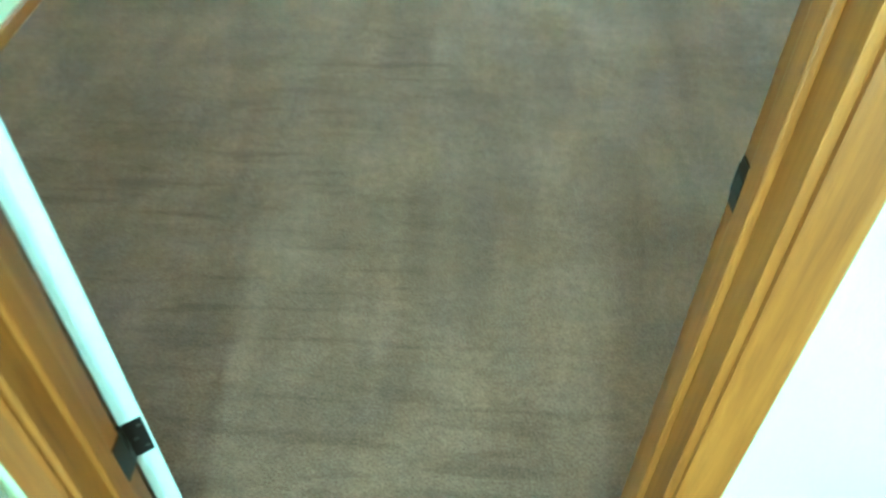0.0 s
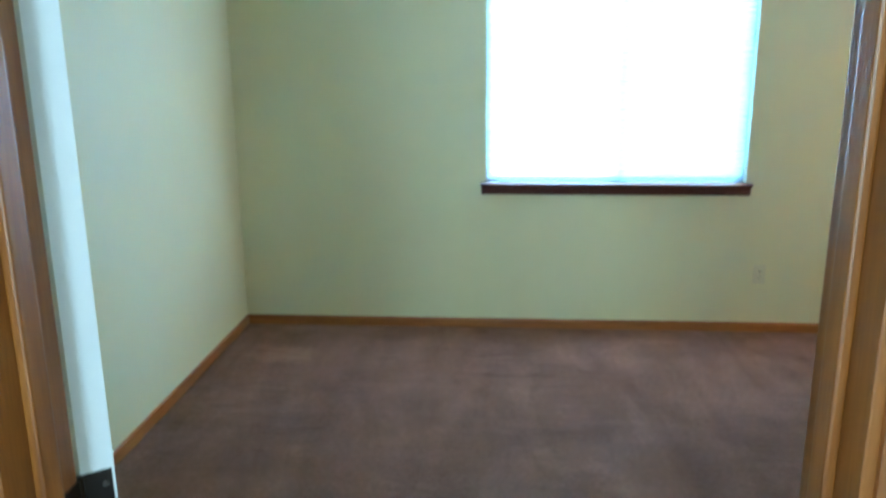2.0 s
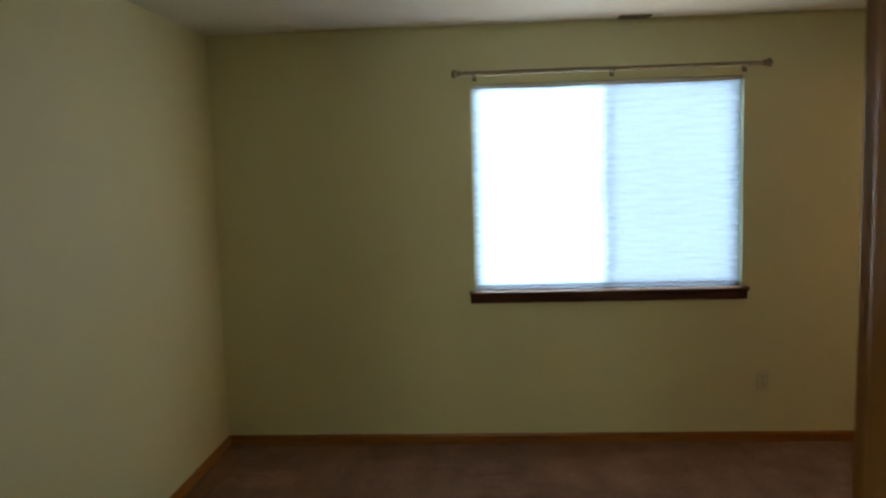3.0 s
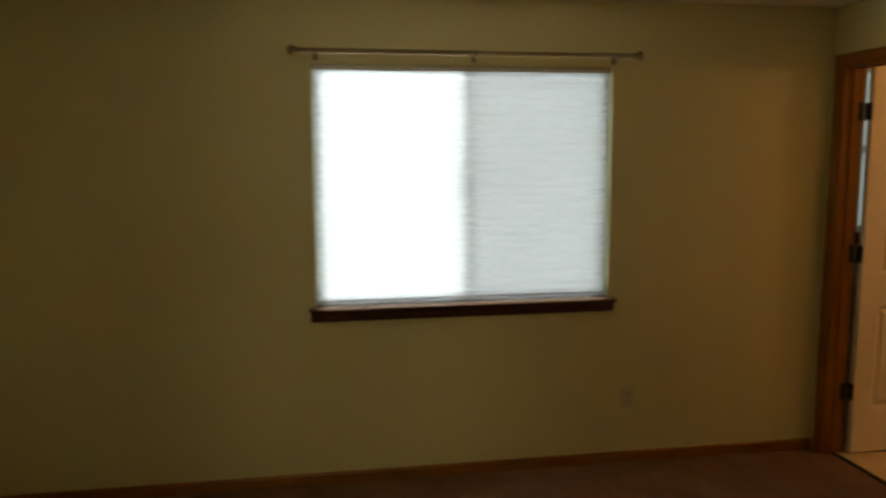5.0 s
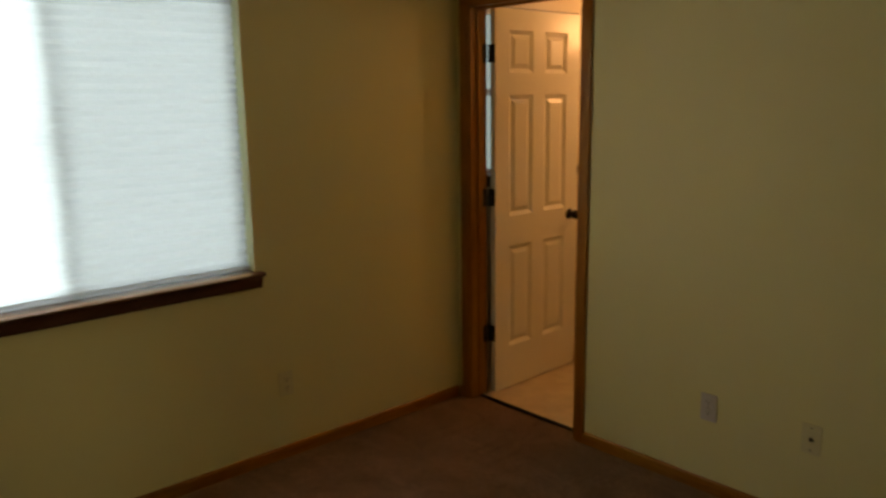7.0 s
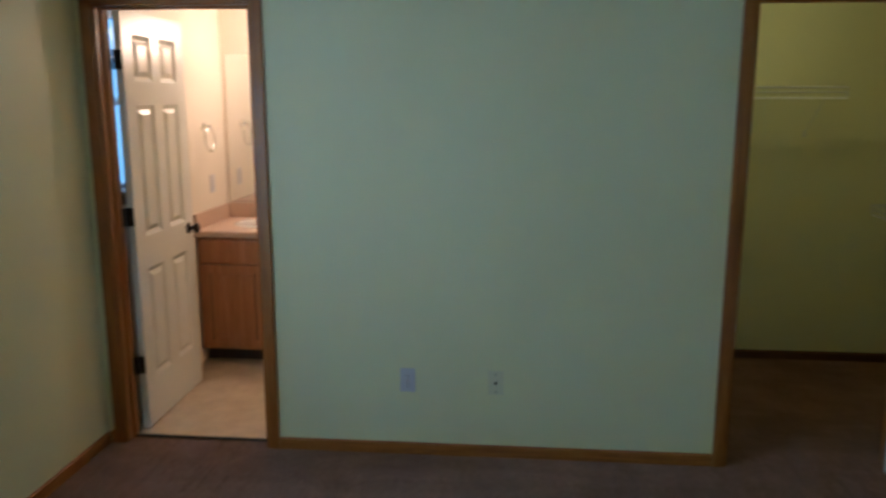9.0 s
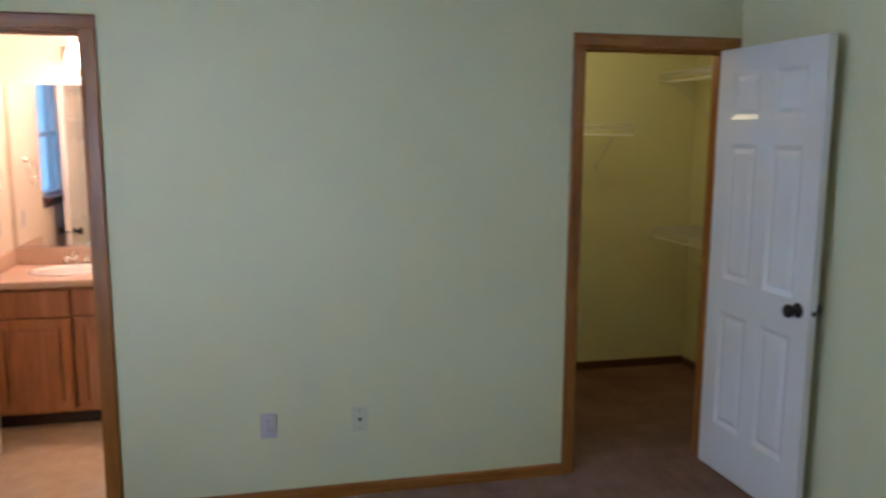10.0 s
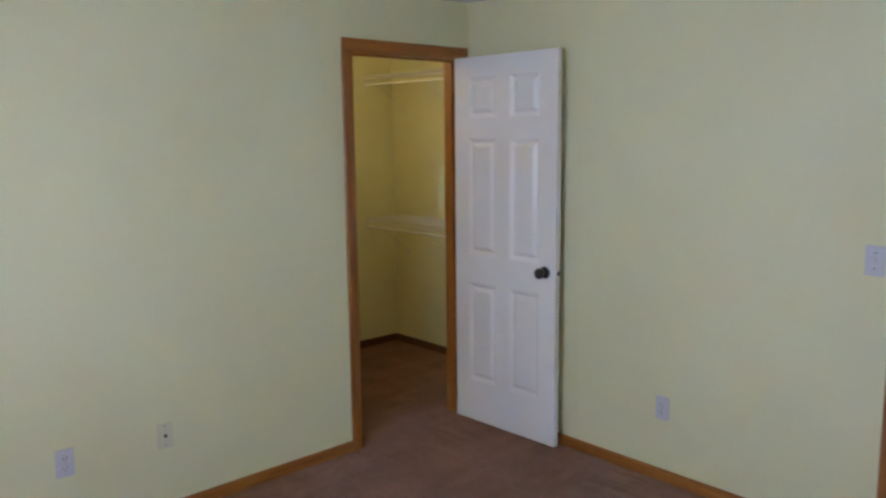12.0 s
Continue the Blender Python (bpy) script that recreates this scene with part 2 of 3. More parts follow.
def tube(bm, pts, r, segs=6):
    """Adds a round wire through the points."""
    rings = []
    for i, p in enumerate(pts):
        p = Vector(p)
        d = (Vector(pts[min(i + 1, len(pts) - 1)]) - Vector(pts[max(i - 1, 0)])).normalized()
        u = d.cross(Vector((0, 0, 1)))
        if u.length < 0.05:
            u = d.cross(Vector((1, 0, 0)))
        u.normalize()
        w = d.cross(u)
        rings.append([bm.verts.new(p + r * (math.cos(2 * math.pi * k / segs) * u + math.sin(2 * math.pi * k / segs) * w)) for k in range(segs)])
    for a, b in zip(rings, rings[1:]):
        for k in range(segs):
            f = bm.faces.new((a[k], a[(k + 1) % segs], b[(k + 1) % segs], b[k]))
            f.smooth = True
    bm.faces.new(rings[0])
    bm.faces.new(list(reversed(rings[-1])))


def wall(name, along, u0, u1, face, thick, z1, holes, material, label):
    """A wall along x or y from u0 to u1; its room face is at `face` and it goes back by `thick` (signed). holes: (ua, ub, za, zb)."""
    us = sorted({u0, u1, *(h[0] for h in holes), *(h[1] for h in holes)})
    zs = sorted({0.0, z1, *(h[2] for h in holes), *(h[3] for h in holes)})
    bm = bmesh.new()
    cache = {}

    def vert(u, d, z):
        key = (round(u, 5), round(d, 5), round(z, 5))
        if key not in cache:
            cache[key] = bm.verts.new((u, d, z) if along == "x" else (d, u, z))
        return cache[key]

    nu, nz = len(us) - 1, len(zs) - 1

    def solid(i, k):
        if not (0 <= i < nu and 0 <= k < nz):
            return False
        cu, cz = (us[i] + us[i + 1]) / 2, (zs[k] + zs[k + 1]) / 2
        return not any(h[0] < cu < h[1] and h[2] < cz < h[3] for h in holes)

    a, b = face, face + thick
    for i in range(nu):
        for k in range(nz):
            if not solid(i, k):
                continue
            ua, ub, za, zb = us[i], us[i + 1], zs[k], zs[k + 1]
            bm.faces.new((vert(ua, a, za), vert(ub, a, za), vert(ub, a, zb), vert(ua, a, zb)))
            bm.faces.new((vert(ua, b, za), vert(ua, b, zb), vert(ub, b, zb), vert(ub, b, za)))
            for di, dk, p, q in ((-1, 0, (ua, za), (ua, zb)), (1, 0, (ub, za), (ub, zb)), (0, -1, (ua, za), (ub, za)), (0, 1, (ua, zb), (ub, zb))):
                if not solid(i + di, k + dk):
                    bm.faces.new((vert(p[0], a, p[1]), vert(q[0], a, q[1]), vert(q[0], b, q[1]), vert(p[0], b, p[1])))
    bmesh.ops.recalc_face_normals(bm, faces=bm.faces[:])
    return tagged(mesh_ob(name, bm, material), label, "wall", kind="structure")


# ---- plan ----
H = 2.335                     # ceiling
XL, YB = -4.109, -3.702       # left wall and back wall; the window wall is y = 0, the wall with the doors x = 0
T = 0.115                     # inner walls
WX0, WX1, WZ0, WZ1 = -2.656, -1.191, 0.862, 2.019   # bedroom window
BY0, BY1 = -0.795, -0.078     # bathroom door opening
CY0, CY1 = -3.639, -2.894      # closet door opening
EX0, EX1 = -3.061, -2.266     # entry door opening
DH = 2.046                    # door openings
CAS, CASD = 0.054, 0.014      # casing
BX, BYR = 1.703, -1.75         # bathroom far wall and side wall
KX, KY = 1.55, -4.40          # closet far wall and side wall
HXL, HXR, HYE = -3.149, -1.6, -7.1   # hall

# ---- structure ----
tagged(mesh_ob("floor", box(XL - 0.2, KX + 0.3, -7.2, 0.2, -0.12, 0.0), CARPET), "worn brown cut-pile carpet with vacuum marks", "carpet", kind="structure")
tagged(mesh_ob("floor_bathroom", box(0.06, BX, BYR, 0.0, 0.0005, 0.006), VINYL), "beige speckled vinyl bathroom floor", "floor", kind="structure")
tagged(mesh_ob("ceiling", box(XL - 0.2, BX + 0.2, -7.2, 0.3, H, H + 0.15), CEIL), "off-white sprayed texture ceiling", "ceiling", kind="structure")
tagged(mesh_ob("threshold_strip", prism([(0.045, 0.006), (0.05, 0.010), (0.062, 0.012), (0.074, 0.010), (0.079, 0.006)], "y", BY0, BY1), BRONZE), "thin dark metal carpet strip in bathroom doorway", "threshold", kind="structure")

wall("wall_window", "x", XL - 0.15, 0.06, 0.0, 0.15, H, [(WX0, WX1, WZ0, WZ1)], WALL, "pale cream painted wall with a window opening")
wall("wall_bathroom_window", "x", 0.06, BX + 0.15, 0.0, 0.15, H, [(0.20, 0.97, 1.17, 2.06)], BATHWALL, "peach painted bathroom wall with a window opening")
wall("wall_left", "y", YB, 0.0, XL, -T, H, [], WALL, "plain pale cream painted wall")
wall("wall_back", "x", XL - 0.15, 0.0, YB, -T, H, [(EX0, EX1, 0.0, DH)], WALL, "pale cream painted wall with entry doorway")
wall("wall_doors", "y", YB - T, 0.0, 0.0, T, H, [(BY0, BY1, 0.0, DH), (CY0, CY1, 0.0, DH)], WALL, "pale cream painted wall with two doorways")
wall("wall_bathroom_end", "y", BYR, 0.0, BX, T, H, [], BATHWALL, "peach painted bathroom wall behind vanity")
wall("wall_bathroom_side", "x", T, BX + T, BYR, -T, H, [], WALL, "cream wall between bathroom and closet")
wall("wall_closet_end", "y", KY, BYR - T, KX, T, H, [], WALL, "cream closet wall with wire shelf")
wall("wall_closet_side", "x", 0.0, KX + T, KY, -T, H, [], WALL, "cream closet wall with two wire shelves")
wall("wall_closet_return", "y", KY, YB - T, 0.0, -T, H, [], WALL, "plain cream closet return wall")
wall("wall_hall_left", "y", HYE, YB - T, HXL, -T, H, [(-4.622, -3.887, 0.0, DH)], HALLWALL, "pale hall wall with a closed door")
wall("wall_hall_right", "y", HYE, YB - T, HXR, T, H, [], HALLWALL, "pale plain hall wall")

wall("wall_hall_end", "x", HXL - T, HXR + T, HYE, -T, H, [], HALLWALL, "plain pale wall closing the hall")

# ---- trims ----


def casing_profile(w, d):
    """Ranch casing: thicker at the outer edge, eased towards the opening."""
    return [(0, 0), (0, d * 0.55), (w * 0.12, d * 0.75), (w * 0.45, d * 0.86), (w * 0.8, d), (w * 0.94, d), (w, d * 0.8), (w, 0)]


def door_trim(name, along, u0, u1, face, out, thick, rooms, label, stop_at):
    """Jambs, stops and casings of a doorway. out: which way the room side points; rooms: sides to case (0: room side, 1: far side)."""
    e = tagged(new(name), label, "door frame", kind="structure")
    j = 0.016
    back = face - out * thick

    def put(nm, bm, axis):
        part(nm, bm, OAK[axis], e)

    def bx(ua, ub, da, db, za, zb, bevel=0.0015):
        return box(ua, ub, da, db, za, zb, bevel) if along == "x" else box(da, db, ua, ub, za, zb, bevel)

    put("jamb", bx(u0, u0 + j, face + out * 0.001, back - out * 0.001, 0.0, DH - j), "z")
    put("jamb", bx(u1 - j, u1, face + out * 0.001, back - out * 0.001, 0.0, DH - j), "z")
    put("head_jamb", bx(u0, u1, face + out * 0.001, back - out * 0.001, DH - j, DH), along)
    s0, s1 = face - out * stop_at, face - out * (stop_at + 0.032)
    put("stop", bx(u0 + j, u0 + j + 0.011, s0, s1, 0.0, DH - j - 0.011, 0.003), "z")
    put("stop", bx(u1 - j - 0.011, u1 - j, s0, s1, 0.0, DH - j - 0.011, 0.003), "z")
    put("stop", bx(u0 + j, u1 - j, s0, s1, DH - j - 0.011, DH - j, 0.003), along)
    for side in rooms:
        f, o = (face, out) if side == 0 else (back, -out)
        for sgn, u in ((-1, u0 + 0.005), (1, u1 - 0.005)):
            pr = [((u + sgn * p), f + o * q) for p, q in casing_profile(CAS, CASD)]
            if along == "y":
                pr = [(q, p) for p, q in pr]
            put("side_casing", prism(pr, "z", 0.0, DH - 0.005), "z")
        pr = [(f + o * q, DH - 0.005 + p) for p, q in casing_profile(CAS, CASD)]
        put("head_casing", prism(pr, along, u0 + 0.005 - CAS, u1 - 0.005 + CAS), along)
    return e


FRAME_B = door_trim("door_frame_bathroom", "y", BY0, BY1, 0.0, -1, T, (0,), "honey oak door casing and jamb of bathroom", 0.045)
FRAME_C = door_trim("door_frame_closet", "y", CY0, CY1, 0.0, -1, T, (0, 1), "honey oak door casing and jamb of closet", 0.040)
FRAME_E = door_trim("door_frame_entry", "x", EX0, EX1, YB, 1, T, (0, 1), "honey oak door casing and jamb of entry", 0.040)
door_trim("door_frame_hall", "y", -4.622, -3.887, HXL, 1, T, (0,), "honey oak door casing in hall", 0.060)

BASE = [(0, 0), (0.011, 0), (0.011, 0.044), (0.009, 0.052), (0.004, 0.057), (0, 0.057)]


def baseboard(along, a, b, face, out, oak_tone=OAK, label="low honey oak baseboard along carpet"):
    pr = [(face + out * p, q) for p, q in BASE]
    ob = mesh_ob("baseboard", prism(pr, along, a, b), oak_tone[along])
    return tagged(ob, label, "baseboard", kind="structure")


baseboard("x", XL + 0.011, -0.015, 0.0, -1)
baseboard("y", YB, 0.0, XL, 1)
baseboard("x", XL, EX0 - CAS + 0.004, YB, 1)
baseboard("x", EX1 + CAS - 0.004, 0.0, YB, 1)
baseboard("y", CY1 + CAS - 0.004, BY0 - CAS + 0.004, 0.0, -1)
baseboard("y", BY1 + CAS - 0.004, -0.011, 0.0, -1)
baseboard("y", KY + 0.011, BYR - T, KX, -1, SHADEDOAK, "low oak baseboard round closet, shade put into its colour")
baseboard("x", T, KX - 0.011, KY, 1, SHADEDOAK, "low oak baseboard round closet, shade put into its colour")
baseboard("y", BYR - T, CY1 + CAS, T, 1, SHADEDOAK, "low oak baseboard round closet, shade put into its colour")
baseboard("x", EX1 + CAS - 0.004, HXR, YB - T, -1)
baseboard("y", HYE, YB - T, HXR, -1)

# ---- doors ----


def panelled_face(bm, w, h, y, out, rects, depth=0.0115, slope=0.022):
    """The front of a moulded door: a flat with sloped, sunk edges round raised fields."""
    us = sorted({0.0, w, *(r[0] for r in rects), *(r[1] for r in rects)})
    zs = sorted({0.0, h, *(r[2] for r in rects), *(r[3] for r in rects)})

    def quad(pts):
        bm.faces.new([bm.verts.new(p) for p in pts])

    for ua, ub in zip(us, us[1:]):
        for za, zb in zip(zs, zs[1:]):
            cu, cz = (ua + ub) / 2, (za + zb) / 2
            if not any(r[0] < cu < r[1] and r[2] < cz < r[3] for r in rects):
                quad(((ua, y, za), (ub, y, za), (ub, y, zb), (ua, y, zb)))
    for ua, ub, za, zb in rects:
        steps = [(0.0, 0.0), (slope, depth), (slope * 1.1, depth), (slope * 2.1, depth * 0.1)]
        for (i0, d0), (i1, d1) in zip(steps, steps[1:]):
            o = [(ua + i0, y - out * d0, za + i0), (ub - i0, y - out * d0, za + i0), (ub - i0, y - out * d0, zb - i0), (ua + i0, y - out * d0, zb - i0)]
            n = [(ua + i1, y - out * d1, za + i1), (ub - i1, y - out * d1, za + i1), (ub - i1, y - out * d1, zb - i1), (ua + i1, y - out * d1, zb - i1)]
            for k in range(4):
                quad((o[k], o[(k + 1) % 4], n[(k + 1) % 4], n[k]))
        quad(n)


def panel_door(name, w, h, m, label, hinge_z=(0.328, 1.066, 1.796), leaf_side=1):
    """A six-panel door; local x from the hinge edge to the free edge, y through its thickness (0 to 0.035), z up."""
    e = tagged(new(name), label, "door")
    e.matrix_basis = m
    t, st, mid = 0.035, 0.105, 0.095
    pw = (w - 2 * st - mid) / 2
    cols = ((st, st + pw), (w - st - pw, w - st))
    rows = ((0.235, 0.795), (0.955, 1.590), (1.700, 1.915))
    rects = [(a, b, c, d) for a, b in cols for c, d in rows]
    bm = bmesh.new()
    panelled_face(bm, w, h, 0.0, -1, rects)
    panelled_face(bm, w, h, t, 1, rects)
    for pts in (((0, 0, 0), (0, t, 0), (0, t, h), (0, 0, h)), ((w, 0, 0), (w, 0, h), (w, t, h), (w, t, 0)),
                ((0, 0, 0), (w, 0, 0), (w, t, 0), (0, t, 0)), ((0, 0, h), (0, t, h), (w, t, h), (w, 0, h))):
        bm.faces.new([bm.verts.new(p) for p in pts])
    bmesh.ops.remove_doubles(bm, verts=bm.verts[:], dist=0.0002)
    bmesh.ops.recalc_face_normals(bm, faces=bm.faces[:])
    part("slab", bm, WHITE, e)
    kp = [(0.031, 0.0), (0.032, 0.004), (0.026, 0.007), (0.012, 0.010), (0.011, 0.026), (0.016, 0.031), (0.025, 0.037), (0.0285, 0.046), (0.027, 0.055), (0.020, 0.061), (0.006, 0.063)]
    for y, s in ((0.0, -1), (t, 1)):
        k = part("knob", lathe([(r, s * q) for r, q in kp], "y"), BRONZE, e, "dark bronze round knob")
        k.location = (w - 0.066, y, 0.915)
    part("latch_plate", box(w, w + 0.0015, 0.006, 0.029, 0.885, 0.945, 0.0005, 1), WHITE, e, "white painted latch plate")
    part("latch_bolt", box(w + 0.001, w + 0.011, 0.010, 0.024, 0.905, 0.925, 0.002, 1), BRONZE, e)
    for z in hinge_z:
        hg = part("hinge", box(-0.0015, 0.0, 0.002 if leaf_side < 0 else 0.003, t - 0.002, z - 0.045, z + 0.045, 0.0004, 1), BRONZE, e, "dark bronze butt hinge")
        bm = lathe([(0.0062, -0.045), (0.0062, 0.045)], "z", 12)
        kn = part("knuckle", bm, BRONZE, hg)
        kn.location = (-0.004, t + 0.004 if leaf_side > 0 else -0.004, z)
        for dz in (-0.028, 0.0, 0.028):
            sc = part("screw", lathe([(0.004, 0.0), (0.003, -0.0012)], "x", 8), SCREWMETAL, hg)
            sc.location = (-0.0015, 0.010 if dz else 0.022, z + dz)
    return e


def swung(px, py, turn):
    """The pose of a door that hangs on the hinge pin at (px, py) and points along the angle."""
    return pose(px, py, 0.014, 0, 0, turn) @ pose(0.004, -0.039, 0)


def jamb_leaves(owner, boxes, z_all=(0.342, 1.080, 1.810)):
    for z in z_all:
        part("hinge_leaf", box(*boxes, z - 0.045, z + 0.045, 0.0004, 1), BRONZE, owner, "dark bronze hinge leaf")


# closet door, swung out into the bedroom
panel_door("door_closet", 0.705, 2.02, swung(-0.006, CY0 + 0.014, 181.5), "white six-panel closet door standing open, dark knob")
# bathroom door, swung into the bathroom
panel_door("door_bathroom", 0.678, 2.02, swung(T + 0.016, BY1 - 0.020, 0.5), "white six-panel bathroom door standing open, dark hinges")
# entry door, well open into the bedroom
panel_door("door_entry", 0.73, 2.02, swung(EX0 + 0.012, YB + 0.008, 126), "white six-panel entry door standing wide open")
panel_door("door_hall", 0.70, 2.02, pose(HXL - 0.045, -3.906, 0.014, 0, 0, -90), "white six-panel hall door, closed")
jamb_leaves(FRAME_E, (EX0 + 0.0155, EX0 + 0.018, YB - 0.034, YB + 0.002))
jamb_leaves(FRAME_B, (T - 0.034, T + 0.002, BY1 - 0.018, BY1 - 0.0155))
jamb_leaves(FRAME_C, (-0.002, 0.034, CY0 + 0.0155, CY0 + 0.018))


def strike(x0, x1, y0, y1, z, axis, owner):
    e = part("strike_plate", box(x0, x1, y0, y1, z - 0.029, z + 0.029, 0.0005, 1), BRONZE, owner, "dark bronze strike plate")
    if axis == "x":
        part("lip", box(x0 - 0.0005, x1 + 0.010, y1, y1 + 0.003, z - 0.018, z + 0.018, 0.0005, 1), BRONZE, e)
        part("hole", box(x0 - 0.0004, x0 + 0.001, (y0 + y1) / 2 - 0.007, (y0 + y1) / 2 + 0.007, z - 0.011, z + 0.011), SLOT, e)
    else:
        part("hole", box((x0 + x1) / 2 - 0.007, (x0 + x1) / 2 + 0.007, y1 - 0.001, y1 + 0.0004, z - 0.011, z + 0.011), SLOT, e)


strike(EX1 - 0.0175, EX1 - 0.0155, YB - 0.030, YB - 0.001, 0.905, "x", FRAME_E)
strike(T - 0.030, T - 0.001, BY0 + 0.0155, BY0 + 0.0175, 0.93, "y", FRAME_B)

# ---- bedroom window ----


def slider_window(name, x0, x1, z0, z1, y, label, screen):
    """A vinyl sliding window: outer frame, two sashes, glass, and an insect screen over one half."""
    e = tagged(new(name), label, "window", kind="structure")
    f = 0.022
    for nm, a in (("frame_stile", (x0, x0 + f, y, y + 0.07, z0, z1)), ("frame_stile", (x1 - f, x1, y, y + 0.07, z0, z1)),
                  ("frame_rail", (x0 + f, x1 - f, y, y + 0.07, z0, z0 + f)), ("frame_rail", (x0 + f, x1 - f, y, y + 0.07, z1 - f, z1))):
        part(nm, box(*a, 0.003), VINYLFRAME, e)
    xm = (x0 + x1) / 2 + 0.02
    for a, b, d in ((x0 + f, xm + 0.02, 0.012), (xm - 0.02, x1 - f, 0.036)):
        s = part("sash", box(a, a + 0.02, y + d, y + d + 0.02, z0 + f, z1 - f, 0.002), VINYLFRAME, e)
        part("sash_stile", box(b - 0.02, b, y + d, y + d + 0.02, z0 + f, z1 - f, 0.002), VINYLFRAME, s)
        part("sash_rail", box(a + 0.02, b - 0.02, y + d, y + d + 0.02, z0 + f, z0 + f + 0.02, 0.002), VINYLFRAME, s)
        part("sash_rail", box(a + 0.02, b - 0.02, y + d, y + d + 0.02, z1 - f - 0.02, z1 - f, 0.002), VINYLFRAME, s)
        g = part("pane", box(a + 0.02, b - 0.02, y + d + 0.008, y + d + 0.012, z0 + f + 0.02, z1 - f - 0.03), GLASS, s)
        g.visible_shadow = False
    if screen:
        part("insect_screen", box(xm, x1 - f + 0.01, y + 0.064, y + 0.065, z0 + f - 0.01, z1 - f + 0.01), SCREEN, e, "grey insect mesh")
    return e


slider_window("window_1", WX0, WX1, WZ0, WZ1, 0.060, "white vinyl sliding window behind a lowered shade", True)


def stool(name, x0, x1, top, label):
    """Window stool with a shaped nose and an apron under it."""
    e = tagged(new(name), label, "window sill", kind="structure")
    pr = [(0.070, 0), (0.070, 0.018), (-0.030, 0.018), (-0.041, 0.014), (-0.044, 0.008), (-0.040, 0.002), (-0.030, 0)]
    part("stool", prism([(a, top - 0.018 + b) for a, b in pr], "x", x0 + 0.001, x1 - 0.001), SILLWOOD, e)
    for xa, xb in ((x0 - 0.03, x0 + 0.001), (x1 - 0.001, x1 + 0.03)):
        part("stool_horn", prism([(min(a, -0.001), top - 0.018 + b) for a, b in pr[2:] + [(-0.001, 0), (-0.001, 0.018)]], "x", xa, xb), SILLWOOD, e)
    ap = [(-0.001, -0.008), (-0.012, -0.006), (-0.018, 0.006), (-0.022, 0.030), (-0.030, 0.045), (-0.001, 0.045)]
    part("apron", prism([(a, top - 0.063 + b) for a, b in ap], "x", x0 - 0.024, x1 + 0.024), SILLWOOD, e)
    return e


stool("window_sill_1", WX0, WX1, WZ0 + 0.018, "dark stained wooden window sill with apron")


def pleated_shade(x0, x1, z0, z1, y):
    e = tagged(new("pleated_shade"), "white pleated fabric shade lowered over bright window", "window shade")
    part("headrail", box(x0, x1, y - 0.024, y + 0.018, z1 - 0.022, z1, 0.003), VINYLFRAME, e, "white metal headrail")
    part("bottom_rail", box(x0 + 0.003, x1 - 0.003, y - 0.012, y + 0.012, z0, z0 + 0.016, 0.003), SHADE, e, "translucent white bottom rail")
    bm = bmesh.new()
    top, low, pitch = z1 - 0.022, z0 + 0.016, 0.019
    n = int((top - low) / pitch)
    n -= n % 2
    prev = None
    for i in range(n + 1):
        z = low + (top - low) * i / n
        yy = y + (0.006 if i % 2 else -0.006)
        row = [bm.verts.new((x0 + 0.006 + (x1 - x0 - 0.012) * k / 10, yy, z)) for k in range(11)]
        if prev:
            for k in range(10):
                bm.faces.new((prev[k], prev[k + 1], row[k + 1], row[k]))
        prev = row
    part("fabric", bm, SHADE, e, "pleated translucent white fabric")
    return e


pleated_shade(WX0 + 0.006, WX1 - 0.006, WZ0 + 0.032, WZ1 - 0.004, 0.035)


def curtain_rod(x0, x1, z, y):
    e = tagged(new("curtain_rod"), "thin tan metal curtain rod with round finials", "curtain rod")
    bm = bmesh.new()
    tube(bm, [(x0, y, z), ((x0 + x1) / 2 + 0.03, y, z)], 0.0125, 12)
    part("pole", bm, ROD, e)
    bm = bmesh.new()
    tube(bm, [((x0 + x1) / 2, y, z), (x1, y, z)], 0.0108, 12)
    part("inner_pole", bm, ROD, e)
    fp = [(0.010, 0), (0.013, 0.004), (0.013, 0.010), (0.009, 0.014), (0.015, 0.022), (0.020, 0.033), (0.018, 0.044), (0.010, 0.051), (0.002, 0.053)]
    for xx, s in ((x0, -1), (x1, 1)):
        k = part("finial", lathe([(r * 1.2, s * h) for r, h in fp], "x", 16), ROD, e)
        k.location = (xx, y, z)
    for xx in (x0 + 0.07, (x0 + x1) / 2 + 0.02, x1 - 0.07):
        b = part("bracket", box(xx - 0.012, xx + 0.012, -0.004, 0.0, z - 0.035, z + 0.018, 0.001, 1), ROD, e)
        part("arm", box(xx - 0.004, xx + 0.004, y - 0.012, -0.003, z - 0.016, z - 0.010, 0.001, 1), ROD, b)
        part("cup", box(xx - 0.005, xx + 0.005, y - 0.013, y - 0.010, z - 0.012, z + 0.006, 0.001, 1), ROD, b)
    return e


curtain_rod(-2.700, -1.121, 2.070, -0.065)


# ---- small fittings in the bedroom ----


